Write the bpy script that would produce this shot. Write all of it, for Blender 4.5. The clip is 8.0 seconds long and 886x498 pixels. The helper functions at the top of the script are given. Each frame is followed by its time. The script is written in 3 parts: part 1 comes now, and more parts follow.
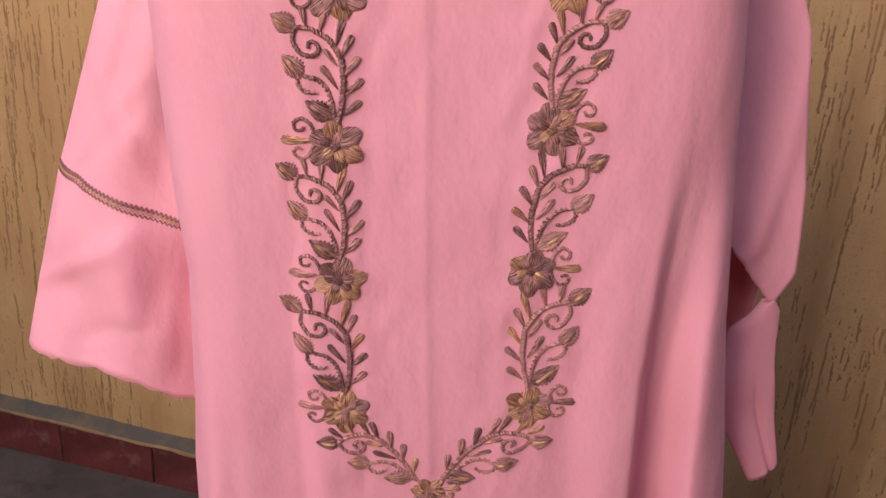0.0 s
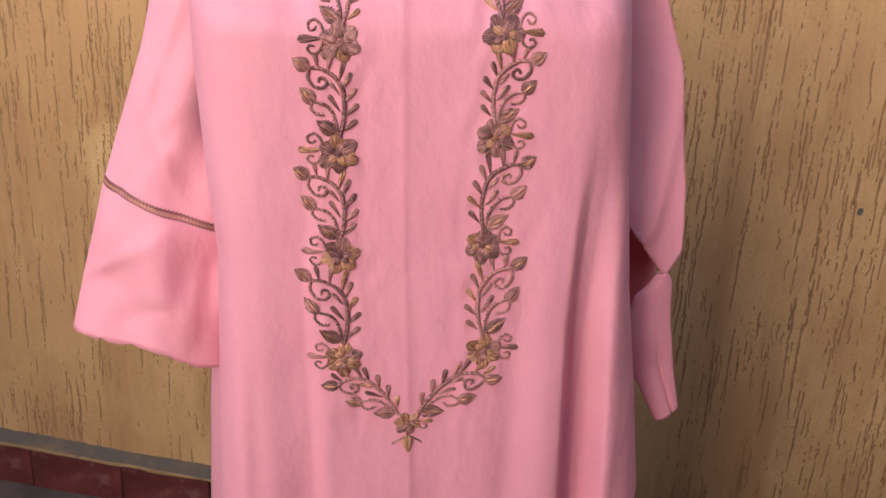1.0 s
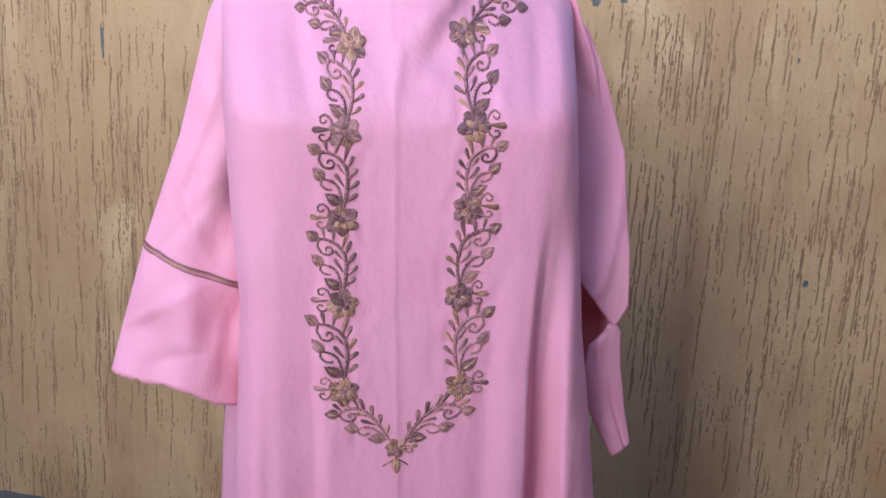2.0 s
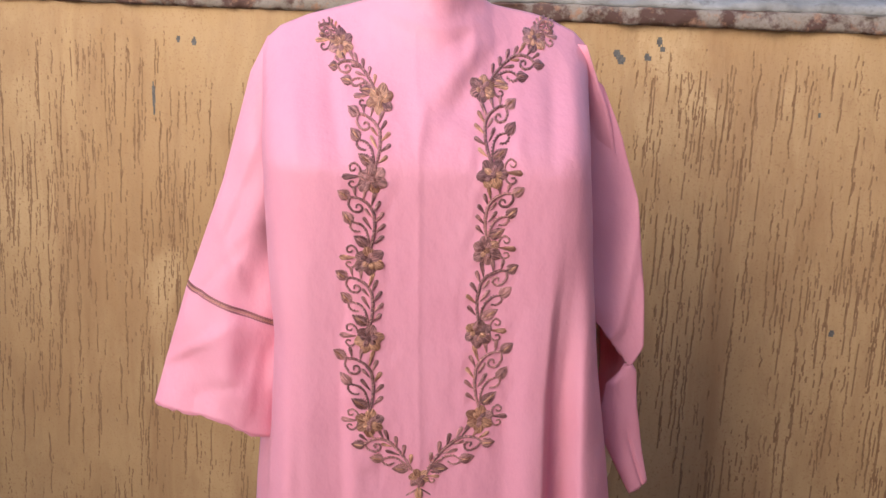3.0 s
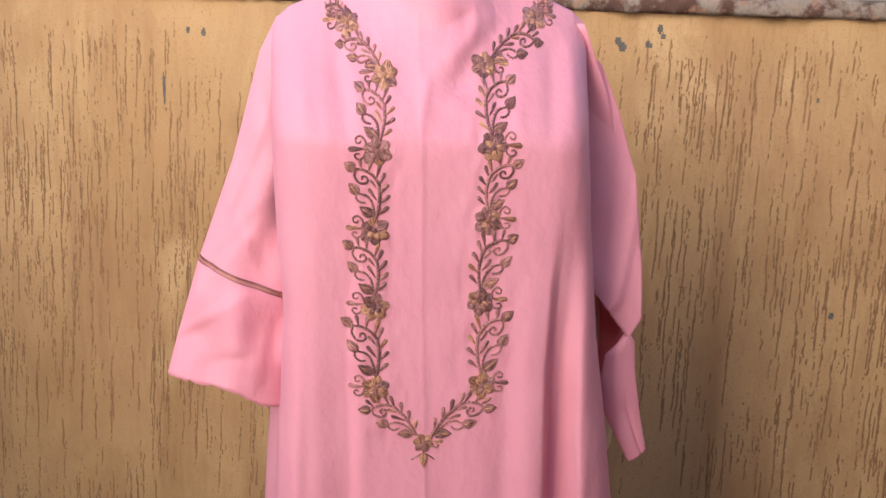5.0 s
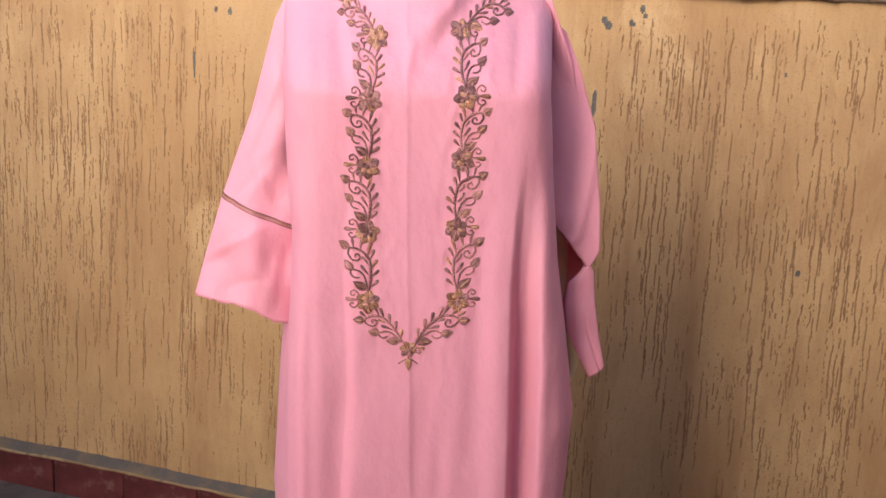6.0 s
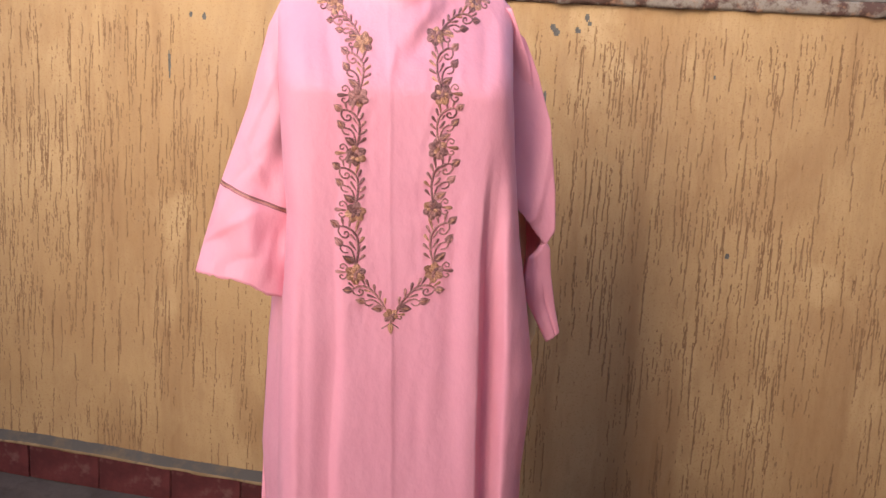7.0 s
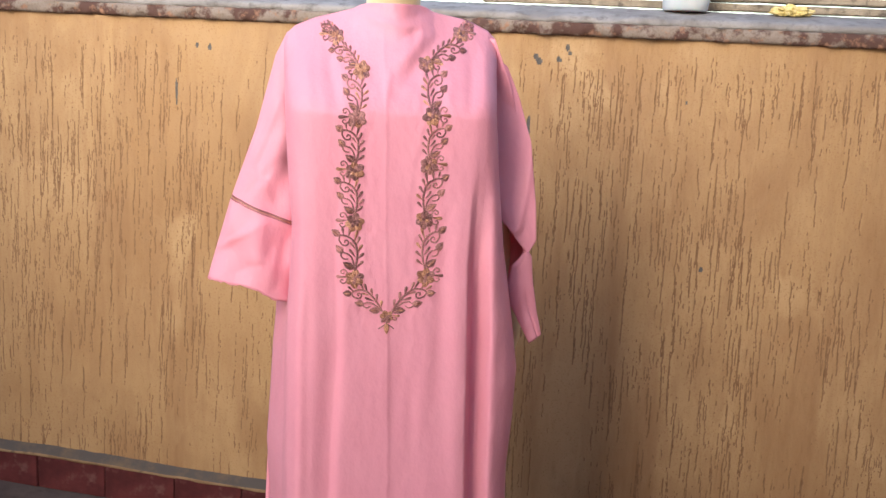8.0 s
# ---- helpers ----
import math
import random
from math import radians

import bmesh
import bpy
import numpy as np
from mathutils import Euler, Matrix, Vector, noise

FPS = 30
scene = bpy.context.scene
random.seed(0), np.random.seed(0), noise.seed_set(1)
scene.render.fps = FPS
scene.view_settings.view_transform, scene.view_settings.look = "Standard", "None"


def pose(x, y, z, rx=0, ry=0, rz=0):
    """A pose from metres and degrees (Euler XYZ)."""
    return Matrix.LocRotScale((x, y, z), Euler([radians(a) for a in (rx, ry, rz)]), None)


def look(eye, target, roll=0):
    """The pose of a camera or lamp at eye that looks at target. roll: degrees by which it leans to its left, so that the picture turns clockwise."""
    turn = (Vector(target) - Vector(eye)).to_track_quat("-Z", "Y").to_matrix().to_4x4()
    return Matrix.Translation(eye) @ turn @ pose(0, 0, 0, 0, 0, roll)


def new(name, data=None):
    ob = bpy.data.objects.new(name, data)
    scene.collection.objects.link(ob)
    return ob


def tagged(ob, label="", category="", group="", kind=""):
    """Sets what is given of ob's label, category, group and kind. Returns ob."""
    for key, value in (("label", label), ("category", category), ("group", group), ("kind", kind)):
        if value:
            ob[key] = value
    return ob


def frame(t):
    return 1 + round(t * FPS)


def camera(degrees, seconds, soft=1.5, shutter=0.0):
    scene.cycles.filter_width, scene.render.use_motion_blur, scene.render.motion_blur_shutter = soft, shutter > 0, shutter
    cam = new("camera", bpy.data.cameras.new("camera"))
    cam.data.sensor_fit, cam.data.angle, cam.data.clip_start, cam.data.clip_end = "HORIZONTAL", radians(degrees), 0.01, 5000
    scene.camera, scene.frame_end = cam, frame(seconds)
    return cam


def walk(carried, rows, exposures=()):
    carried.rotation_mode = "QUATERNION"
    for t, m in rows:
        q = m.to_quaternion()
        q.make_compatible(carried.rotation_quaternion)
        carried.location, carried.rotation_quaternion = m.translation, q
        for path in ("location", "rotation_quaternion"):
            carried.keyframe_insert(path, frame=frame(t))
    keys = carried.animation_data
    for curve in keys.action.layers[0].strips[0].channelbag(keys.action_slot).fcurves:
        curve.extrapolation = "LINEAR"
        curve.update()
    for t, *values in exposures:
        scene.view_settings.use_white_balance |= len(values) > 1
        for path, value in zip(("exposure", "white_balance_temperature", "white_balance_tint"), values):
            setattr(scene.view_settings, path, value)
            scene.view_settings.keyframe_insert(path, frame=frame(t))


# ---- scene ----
cam = camera(51.1, 8.0)
PATH = [
    (0, (0.14, -0.022, 1.535), (-0.268, 1.726, 0.652), 2.3),
    (0.5, (0.159, -0.118, 1.554), (-0.18, 1.658, 0.7), 2.0),
    (1, (0.155, -0.237, 1.577), (-0.125, 1.577, 0.783), 2.4),
    (1.5, (0.17, -0.343, 1.599), (-0.068, 1.509, 0.883), 2.7),
    (2, (0.191, -0.42, 1.615), (-0.083, 1.462, 0.995), 2.7),
    (2.2, (0.192, -0.441, 1.617), (-0.108, 1.447, 1.029), 2.8),
    (3.3, (0.233, -0.491, 1.619), (-0.15, 1.407, 1.119), 2.1),
    (3.5, (0.233, -0.489, 1.619), (-0.152, 1.407, 1.111), 2.1),
    (4, (0.226, -0.483, 1.611), (-0.154, 1.406, 1.074), 2.1),
    (5.3, (0.261, -0.588, 1.588), (-0.137, 1.307, 1.088), 1.7),
    (5.5, (0.294, -0.64, 1.583), (-0.131, 1.248, 1.078), 1.6),
    (6, (0.353, -0.74, 1.57), (-0.089, 1.139, 1.048), 2.2),
    (6.5, (0.349, -0.819, 1.577), (-0.027, 1.078, 1.067), 2.8),
    (7, (0.341, -0.951, 1.579), (0.022, 0.956, 1.069), 2.7),
    (7.5, (0.369, -1.048, 1.582), (0.061, 0.868, 1.101), 2.5),
    (8, (0.372, -1.114, 1.581), (0.065, 0.81, 1.132), 2.6),
]
EXPOSURES = [(0, -0.44, 6300, 13), (1.5, -0.33, 6250, 12), (1.8, -0.33, 5500, 8), (2.0, -0.33, 4500, 2), (2.3, -0.31, 4550, 3), (3.3, -0.28, 6050, 11), (4.2, -0.28, 6050, 11), (5.5, -0.18, 6150, 11), (8, -0.07, 6150, 10.5)]
walk(cam, [(t, look(eye, target, roll)) for t, eye, target, roll in PATH], EXPOSURES)

# ---- light ----
SUN_TO = Vector((-0.24, -0.87, 0.39)).normalized()
world = bpy.data.worlds.new("world")
scene.world = world
world.use_nodes = True
wn = world.node_tree.nodes
sky = wn.new("ShaderNodeTexSky")
sky.sky_type, sky.sun_disc = "NISHITA", False
sky.sun_elevation = math.asin(SUN_TO.z)
sky.sun_rotation = math.atan2(SUN_TO.x, SUN_TO.y) % (2 * math.pi)
sky.dust_density, sky.ozone_density = 1.2, 2.2
world.node_tree.links.new(sky.outputs[0], wn["Background"].inputs[0])
wn["Background"].inputs[1].default_value = 0.51
sun_data = bpy.data.lights.new("sun", "SUN")
sun_data.energy, sun_data.angle, sun_data.color = 4.8, radians(42), (1.0, 0.80, 0.54)
sun_lamp = new("sun", sun_data)
sun_lamp.matrix_world = look(SUN_TO * 10, (0, 0, 0))


# ---- materials ----
class Mat:
    """A small builder of node materials."""

    def __init__(self, name, rough=0.7, metal=0.0, sheen=0.0, spec=0.5):
        self.m = bpy.data.materials.new(name)
        self.m.use_nodes = True
        self.t = self.m.node_tree
        self.b = self.t.nodes["Principled BSDF"]
        self.b.inputs["Roughness"].default_value = rough
        self.b.inputs["Metallic"].default_value = metal
        self.b.inputs["Sheen Weight"].default_value = sheen
        self.b.inputs["Specular IOR Level"].default_value = spec
        self.co = self.t.nodes.new("ShaderNodeTexCoord").outputs["Object"]
        self.h = None

    def link(self, a, b):
        self.t.links.new(a, b)

    def mapped(self, scale):
        n = self.t.nodes.new("ShaderNodeMapping")
        n.inputs["Scale"].default_value = scale
        self.link(self.co, n.inputs["Vector"])
        return n.outputs[0]

    def noise(self, scale, detail=3.0, stretch=(1, 1, 1), rough=0.55, warp=0.0):
        n = self.t.nodes.new("ShaderNodeTexNoise")
        n.inputs["Scale"].default_value = scale
        n.inputs["Detail"].default_value = detail
        n.inputs["Roughness"].default_value = rough
        n.inputs["Distortion"].default_value = warp
        self.link(self.mapped(stretch), n.inputs["Vector"])
        return n.outputs["Fac"]

    def ramp(self, fac, lo, hi, a=(0, 0, 0), b=(1, 1, 1)):
        n = self.t.nodes.new("ShaderNodeValToRGB")
        e = n.color_ramp.elements
        e[0].position, e[1].position = lo, hi
        e[0].color, e[1].color = (*a, 1), (*b, 1)
        self.link(fac, n.inputs[0])
        return n.outputs[0]

    def mix(self, fac, a, b):
        n = self.t.nodes.new("ShaderNodeMix")
        n.data_type = "RGBA"
        for sock, val in ((n.inputs[0], fac), (n.inputs[6], a), (n.inputs[7], b)):
            if isinstance(val, (int, float)):
                sock.default_value = val
            elif isinstance(val, tuple):
                sock.default_value = (*val, 1)
            else:
                self.link(val, sock)
        return n.outputs[2]

    def color(self, c):
        if isinstance(c, tuple):
            self.b.inputs["Base Color"].default_value = (*c, 1)
        else:
            self.link(c, self.b.inputs["Base Color"])

    def bump(self, height, strength, dist):
        n = self.t.nodes.new("ShaderNodeBump")
        n.inputs["Strength"].default_value = strength
        n.inputs["Distance"].default_value = dist
        self.link(height, n.inputs["Height"])
        if self.h:
            self.link(self.h, n.inputs["Normal"])
        self.h = n.outputs[0]
        self.link(self.h, self.b.inputs["Normal"])


def fabric_material():
    m = Mat("pink_fabric", 0.62, sheen=0.10, spec=0.42)
    m.b.inputs["Sheen Roughness"].default_value = 0.45
    m.b.inputs["Sheen Tint"].default_value = (1.0, 0.82, 0.9, 1)
    big = m.ramp(m.noise(9, 3), 0.35, 0.7)
    c = m.mix(big, (0.79, 0.330, 0.430), (0.82, 0.363, 0.460))
    c = m.mix(m.ramp(m.noise(900, 1, (1, 1, 0.25)), 0.4, 0.75), c, (0.83, 0.360, 0.45))
    m.color(c)
    m.bump(m.noise(20, 4, (1, 1, 0.6)), 0.55, 0.008)
    m.bump(m.noise(75, 3, (1, 1, 0.7)), 0.28, 0.003)
    m.bump(m.noise(1400, 1), 0.12, 0.0006)
    thin = m.t.nodes.new("ShaderNodeBsdfTranslucent")
    thin.inputs["Color"].default_value = (0.88, 0.20, 0.25, 1)
    both = m.t.nodes.new("ShaderNodeMixShader")
    both.inputs[0].default_value = 0.18
    m.link(m.b.outputs[0], both.inputs[1])
    m.link(thin.outputs[0], both.inputs[2])
    m.link(both.outputs[0], m.t.nodes["Material Output"].inputs["Surface"])
    return m.m


def thread_material(name, dark, light):
    """Satin stitch: fine strands that run along the stitched shape."""
    m = Mat(name, 0.42, metal=0.32, spec=0.6)
    uv = m.t.nodes.new("ShaderNodeTexCoord").outputs["UV"]
    strands = m.t.nodes.new("ShaderNodeTexNoise")
    strands.inputs["Scale"].default_value = 1.0
    strands.inputs["Detail"].default_value = 2.0
    m.link(uv, strands.inputs["Vector"])
    c = m.mix(m.ramp(strands.outputs["Fac"], 0.38, 0.62), dark, light)
    c = m.mix(m.ramp(m.noise(120, 2), 0.45, 0.7), c, m.mix(0.55, c, dark))
    info = m.t.nodes.new("ShaderNodeObjectInfo")
    c = m.mix(m.ramp(info.outputs["Random"], 0.5, 1.0), c, m.mix(0.45, c, light))
    c = m.mix(m.ramp(info.outputs["Random"], 0.0, 0.45, (1, 1, 1), (0, 0, 0)), c, m.mix(0.5, c, dark))
    m.color(c)
    m.bump(strands.outputs["Fac"], 1.0, 0.0034)
    m.bump(m.noise(900, 2), 0.4, 0.0008)
    return m.m


def plaster_material(name, base, light, stain, dirty):
    m = Mat(name, 0.72, spec=0.35)
    c = m.mix(m.ramp(m.noise(2.2, 4, (1, 1, 0.7)), 0.35, 0.68), base, light)
    c = m.mix(m.ramp(m.noise(5, 5, (1.6, 1, 0.45), 0.6), 0.52, 0.78), c, stain)
    c = m.mix(m.ramp(m.noise(3.5, 4, (2.6, 1, 0.22), 0.6), 0.50, 0.72), c, stain)
    c = m.mix(m.ramp(m.noise(1.9, 5, (1.2, 1, 0.8), 0.6, 0.6), 0.50, 0.68), c, m.mix(0.7, c, stain))
    c = m.mix(m.ramp(m.noise(3.0, 5, (1, 1, 0.5), 0.5, 0.8), 0.60, 0.66), c, light)
    c = m.mix(m.ramp(m.noise(26, 4, (1, 1, 0.35), 0.65), 0.55, 0.8), c, dirty)
    c = m.mix(m.ramp(m.noise(190, 3), 0.56, 0.75), c, stain)
    m.color(c)
    m.link(m.ramp(m.noise(14, 3), 0.3, 0.7, (0.5,) * 3, (0.85,) * 3), m.b.inputs["Roughness"])
    m.bump(m.noise(55, 5, (1.4, 1, 0.5), 0.6), 0.35, 0.006)
    m.bump(m.noise(420, 3), 0.25, 0.0015)
    return m.m


def blotched_material(name, a, b, c2, scale, rough=0.85, lo=0.42, hi=0.6, bump=0.5):
    m = Mat(name, rough, spec=0.3)
    c = m.mix(m.ramp(m.noise(scale, 5, rough=0.65), lo, hi), a, b)
    c = m.mix(m.ramp(m.noise(scale * 2.7, 5, rough=0.6), 0.55, 0.68), c, c2)
    c = m.mix(m.ramp(m.noise(scale * 14, 3), 0.5, 0.75), c, m.mix(0.4, c, a))
    m.color(c)
    m.bump(m.noise(scale * 4, 5, rough=0.65), bump, 0.008)
    m.bump(m.noise(scale * 30, 3), 0.3, 0.002)
    return m.m


FABRIC = fabric_material()
THREAD = thread_material("bronze_thread", (0.115, 0.044, 0.046), (0.80, 0.380, 0.345))
THREAD_GOLD = thread_material("gold_thread", (0.25, 0.090, 0.058), (0.96, 0.520, 0.315))
BRAID = thread_material("braid_thread", (0.17, 0.060, 0.062), (0.36, 0.15, 0.14))
PLASTER = plaster_material("ochre_plaster", (0.352, 0.212, 0.097), (0.432, 0.284, 0.142), (0.282, 0.157, 0.072), (0.32, 0.195, 0.095))
# a darker brown than the plaster, for the faces inside the grooves
GROOVE_BROWN = blotched_material("groove_brown", (0.215, 0.120, 0.060), (0.265, 0.157, 0.080), (0.175, 0.100, 0.053), 30)
CEMENT_CHIP = blotched_material("bare_cement", (0.10, 0.094, 0.088), (0.15, 0.135, 0.12), (0.08, 0.075, 0.07), 60)
COPING = blotched_material("peeling_red_paint", (0.085, 0.045, 0.036), (0.23, 0.19, 0.16), (0.28, 0.155, 0.10), 13, lo=0.44, hi=0.53)
SCREED = blotched_material("grey_screed", (0.20, 0.19, 0.185), (0.28, 0.27, 0.265), (0.14, 0.13, 0.125), 8)
RED_TILE = blotched_material("red_oxide_paint", (0.066, 0.013, 0.014), (0.108, 0.024, 0.024), (0.135, 0.055, 0.050), 7, rough=0.6, bump=0.35)
DUST = blotched_material("dusty_ledge", (0.080, 0.068, 0.060), (0.15, 0.105, 0.062), (0.10, 0.08, 0.063), 7, lo=0.5, hi=0.66)
LIP = blotched_material("ochre_lip", (0.20, 0.125, 0.062), (0.25, 0.165, 0.085), (0.13, 0.09, 0.055), 12)
FLOOR = blotched_material("cement_floor", (0.074, 0.055, 0.048), (0.105, 0.08, 0.068), (0.058, 0.04, 0.034), 5)
# pale warm plaster for the unseen walls, chosen to bounce fill light
BOUNCE_PLASTER = plaster_material("bounce_plaster", (0.60, 0.41, 0.28), (0.65, 0.46, 0.32), (0.52, 0.34, 0.23), (0.54, 0.36, 0.25))
GROUND = blotched_material("bare_earth", (0.20, 0.15, 0.10), (0.28, 0.21, 0.14), (0.14, 0.10, 0.07), 1.5)
WOOD = blotched_material("weathered_wood", (0.20, 0.17, 0.13), (0.33, 0.28, 0.21), (0.09, 0.075, 0.06), 12)
SPONGE = blotched_material("yellow_foam", (0.62, 0.50, 0.18), (0.72, 0.62, 0.32), (0.5, 0.38, 0.12), 60)
SKIN = blotched_material("cream_plastic", (0.62, 0.50, 0.30), (0.66, 0.55, 0.36), (0.58, 0.46, 0.28), 8, rough=0.35, bump=0.03)
tub = Mat("milky_plastic", 0.35)
tub.b.inputs["Subsurface Weight"].default_value = 0.2
tub.color(tub.mix(tub.ramp(tub.noise(20, 2), 0.4, 0.7), (0.50, 0.54, 0.58), (0.58, 0.62, 0.65)))
MILKY = tub.m


# ---- mesh helpers ----
def mesh_object(name, verts, faces, material, parent=None, label="", smooth=True, uvs=None):
    me = bpy.data.meshes.new(name)
    me.from_pydata(verts, [], faces)
    if uvs:
        layer = me.uv_layers.new(name="strands")
        layer.data.foreach_set("uv", [q for loop in me.loops for q in uvs[loop.vertex_index]])
    for mt in material if isinstance(material, (list, tuple)) else [material]:
        me.materials.append(mt)
    if smooth:
        me.polygons.foreach_set("use_smooth", [True] * len(me.polygons))
    me.update()
    ob = new(name, me)
    ob.parent = parent
    if label:
        tagged(ob, label)
    return ob


def grid_faces(rows, cols, ring=False, start=0):
    out = []
    for r in range(rows - 1):
        for c in range(cols if ring else cols - 1):
            d = (c + 1) % cols
            out.append((start + r * cols + c, start + r * cols + d, start + (r + 1) * cols + d, start + (r + 1) * cols + c))
    return out


def bevel_box(name, size, material, parent=None, label="", bevel=0.004, rough=0.0, cuts=0, seed=0):
    bm = bmesh.new()
    bmesh.ops.create_cube(bm, size=1)
    for v in bm.verts:
        v.co = Vector((v.co.x * size[0], v.co.y * size[1], v.co.z * size[2]))
    bmesh.ops.bevel(bm, geom=list(bm.edges), offset=bevel, segments=2, affect="EDGES")
    if cuts:
        long_edges = [e for e in bm.edges if e.calc_length() > max(size) * 0.5]
        bmesh.ops.subdivide_edges(bm, edges=long_edges, cuts=cuts, use_grid_fill=True)
    if rough:
        for v in bm.verts:
            v.co += noise.noise_vector(v.co * 18 + Vector((seed, 0, 0))) * rough
    me = bpy.data.meshes.new(name)
    bm.to_mesh(me)
    bm.free()
    me.materials.append(material)
    ob = new(name, me)
    ob.parent = parent
    if label:
        tagged(ob, label)
    return ob


def field(nx, nz, seed, cx, cz):
    """Smooth random values on an nz x nx grid, from a coarse one of cz x cx."""
    rng = np.random.default_rng(seed)
    g = rng.normal(size=(cz + 2, cx + 2))
    xs, zs = np.linspace(0, cx, nx), np.linspace(0, cz, nz)
    xi, zi = xs.astype(int), zs.astype(int)
    fx, fz = xs - xi, zs - zi
    fx, fz = fx * fx * (3 - 2 * fx), fz * fz * (3 - 2 * fz)
    a = g[np.ix_(zi, xi)] * (1 - fx) + g[np.ix_(zi, xi + 1)] * fx
    b = g[np.ix_(zi + 1, xi)] * (1 - fx) + g[np.ix_(zi + 1, xi + 1)] * fx
    return a * (1 - fz[:, None]) + b * fz[:, None]


def interp(x, pairs):
    return float(np.interp(x, [p[0] for p in pairs], [p[1] for p in pairs]))


# ---- setting: ground, floor, wall, coping, skirting ----
WALL_Y, WALL_TOP = 1.58, 1.597


def fall(x):
    """The yard's floor falls gently along the wall, towards a drain."""
    return -0.035 * (min(-0.1, max(-2.2, x)) + 1.30)


def build_ground():
    n = 40
    ax = np.sign(np.linspace(-1, 1, n)) * np.abs(np.linspace(-1, 1, n)) ** 4 * 1500
    verts = [(x, y, -0.115 + 0.004 * math.sin(x * 1.7) * math.cos(y * 1.3)) for y in ax for x in ax]
    tagged(mesh_object("ground", verts, grid_faces(n, n), GROUND), "bare brown earth reaching the horizon", "ground", kind="structure")
    nx, ny = 90, 70
    h = field(nx, ny, 5, 18, 14) * 0.0022
    verts = [(-3 + 6 * i / (nx - 1), -3.2 + 4.79 * j / (ny - 1), float(h[j, i]) + fall(-3 + 6 * i / (nx - 1))) for j in range(ny) for i in range(nx)]
    k = len(verts)
    verts += [(-3, -3.2, -0.14), (3, -3.2, -0.14), (3, 1.59, -0.14), (-3, 1.59, -0.14)]
    faces = grid_faces(ny, nx) + [(k + 3, k + 2, k + 1, k)]
    tagged(mesh_object("floor", verts, faces, FLOOR), "dark grey cement floor, dusty and stained", "floor", kind="structure")


def build_wall():
    rng = np.random.default_rng(11)
    x0, x1, z0, z1 = -1.80, 1.40, 0.05, WALL_TOP
    nx, nz = 1900, 310
    xs, zs = np.linspace(x0, x1, nx), np.linspace(z0, z1, nz)
    dx, dz = xs[1] - xs[0], zs[1] - zs[0]
    relief = field(nx, nz, 1, 14, 7) * 0.0022 + field(nx, nz, 2, 90, 22) * 0.0006 + field(nx, nz, 3, 420, 60) * 0.00022
    cut = np.zeros((nz, nx))
    density = field(nx, nz, 4, 18, 8)

    def groove(cx, top, length, width, depth, slant):
        wob = rng.normal(size=8) * 0.0016
        j0, j1 = max(0, int((top - length - z0) / dz)), min(nz - 1, int((top - z0) / dz))
        for j in range(j0, j1 + 1):
            f = (zs[j] - (top - length)) / length
            mid = cx + slant * (zs[j] - top) + np.interp(f * 7, range(8), wob)
            w = width * (0.55 + 0.45 * math.sin(math.pi * min(1, max(0, f)) ** 0.7)) * (0.8 + 0.4 * rng.random())
            i0, i1 = max(0, int((mid - 2 * w - x0) / dx)), min(nx - 1, int((mid + 2 * w - x0) / dx) + 1)
            prof = np.exp(-(((xs[i0:i1] - mid) / w) ** 2) * 1.6)
            cut[j, i0:i1] = np.maximum(cut[j, i0:i1], depth * prof)

    placed = 0
    while placed < 3900:
        cx, top = rng.uniform(x0, x1), min(rng.uniform(z0 + 0.04, z1 - 0.01), z1 - 0.02 - 0.10 * rng.random())
        i, j = int((cx - x0) / dx), int((top - z0) / dz)
        if density[min(j, nz - 1), min(i, nx - 1)] < rng.normal(-0.25, 0.7):
            continue
        kind = rng.random()
        length = rng.uniform(0.006, 0.018) if kind < 0.42 else rng.uniform(0.03, 0.10) if kind < 0.76 else rng.uniform(0.10, 0.22)
        groove(cx, top, length, rng.uniform(0.0011, 0.0018), rng.uniform(0.0012, 0.0026), rng.normal(np.interp(cx, (-1.3, 0.0, 1.1), (0.07, 0.015, -0.05)), 0.02))
        placed += 1
    # places where the paint has come off down to the cement
    chips = ((0.196, 1.520, 0.012, 0.009), (0.184, 1.533, 0.007, 0.009), (0.251, 1.528, 0.009, 0.006), (0.273, 1.560, 0.009, 0.008), (0.279, 1.549, 0.007, 0.007), (0.226, 1.524, 0.008, 0.003), (0.612, 1.428, 0.006, 0.006),
             (-0.905, 1.375, 0.0035, 0.050), (-0.835, 1.520, 0.006, 0.008), (-0.795, 1.516, 0.006, 0.008), (0.175, 1.335, 0.005, 0.050),
             (0.180, 1.27, 0.004, 0.03), (0.365, 1.31, 0.005, 0.006), (0.70, 0.955, 0.007, 0.007), (0.60, 1.235, 0.004, 0.005))
    X, Z = np.meshgrid(xs, zs)
    bare = np.zeros_like(X, dtype=bool)
    ragged = field(nx, nz, 9, 300, 150) * 0.35
    for cx, cz, rx, rz in chips:
        bare |= ((X - cx) / rx) ** 2 + ((Z - cz) / rz) ** 2 < 0.6 + 1.4 * ragged
    Y = WALL_Y - relief + cut + bare * 0.0012
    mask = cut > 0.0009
    verts = np.stack([X, Y, Z], -1).reshape(-1, 3)
    idx = np.arange(nx * nz).reshape(nz, nx)
    quads = np.stack([idx[:-1, :-1], idx[:-1, 1:], idx[1:, 1:], idx[1:, :-1]], -1).reshape(-1, 4)
    count = lambda m: (m[:-1, :-1].astype(int) + m[:-1, 1:] + m[1:, 1:] + m[1:, :-1]).reshape(-1)
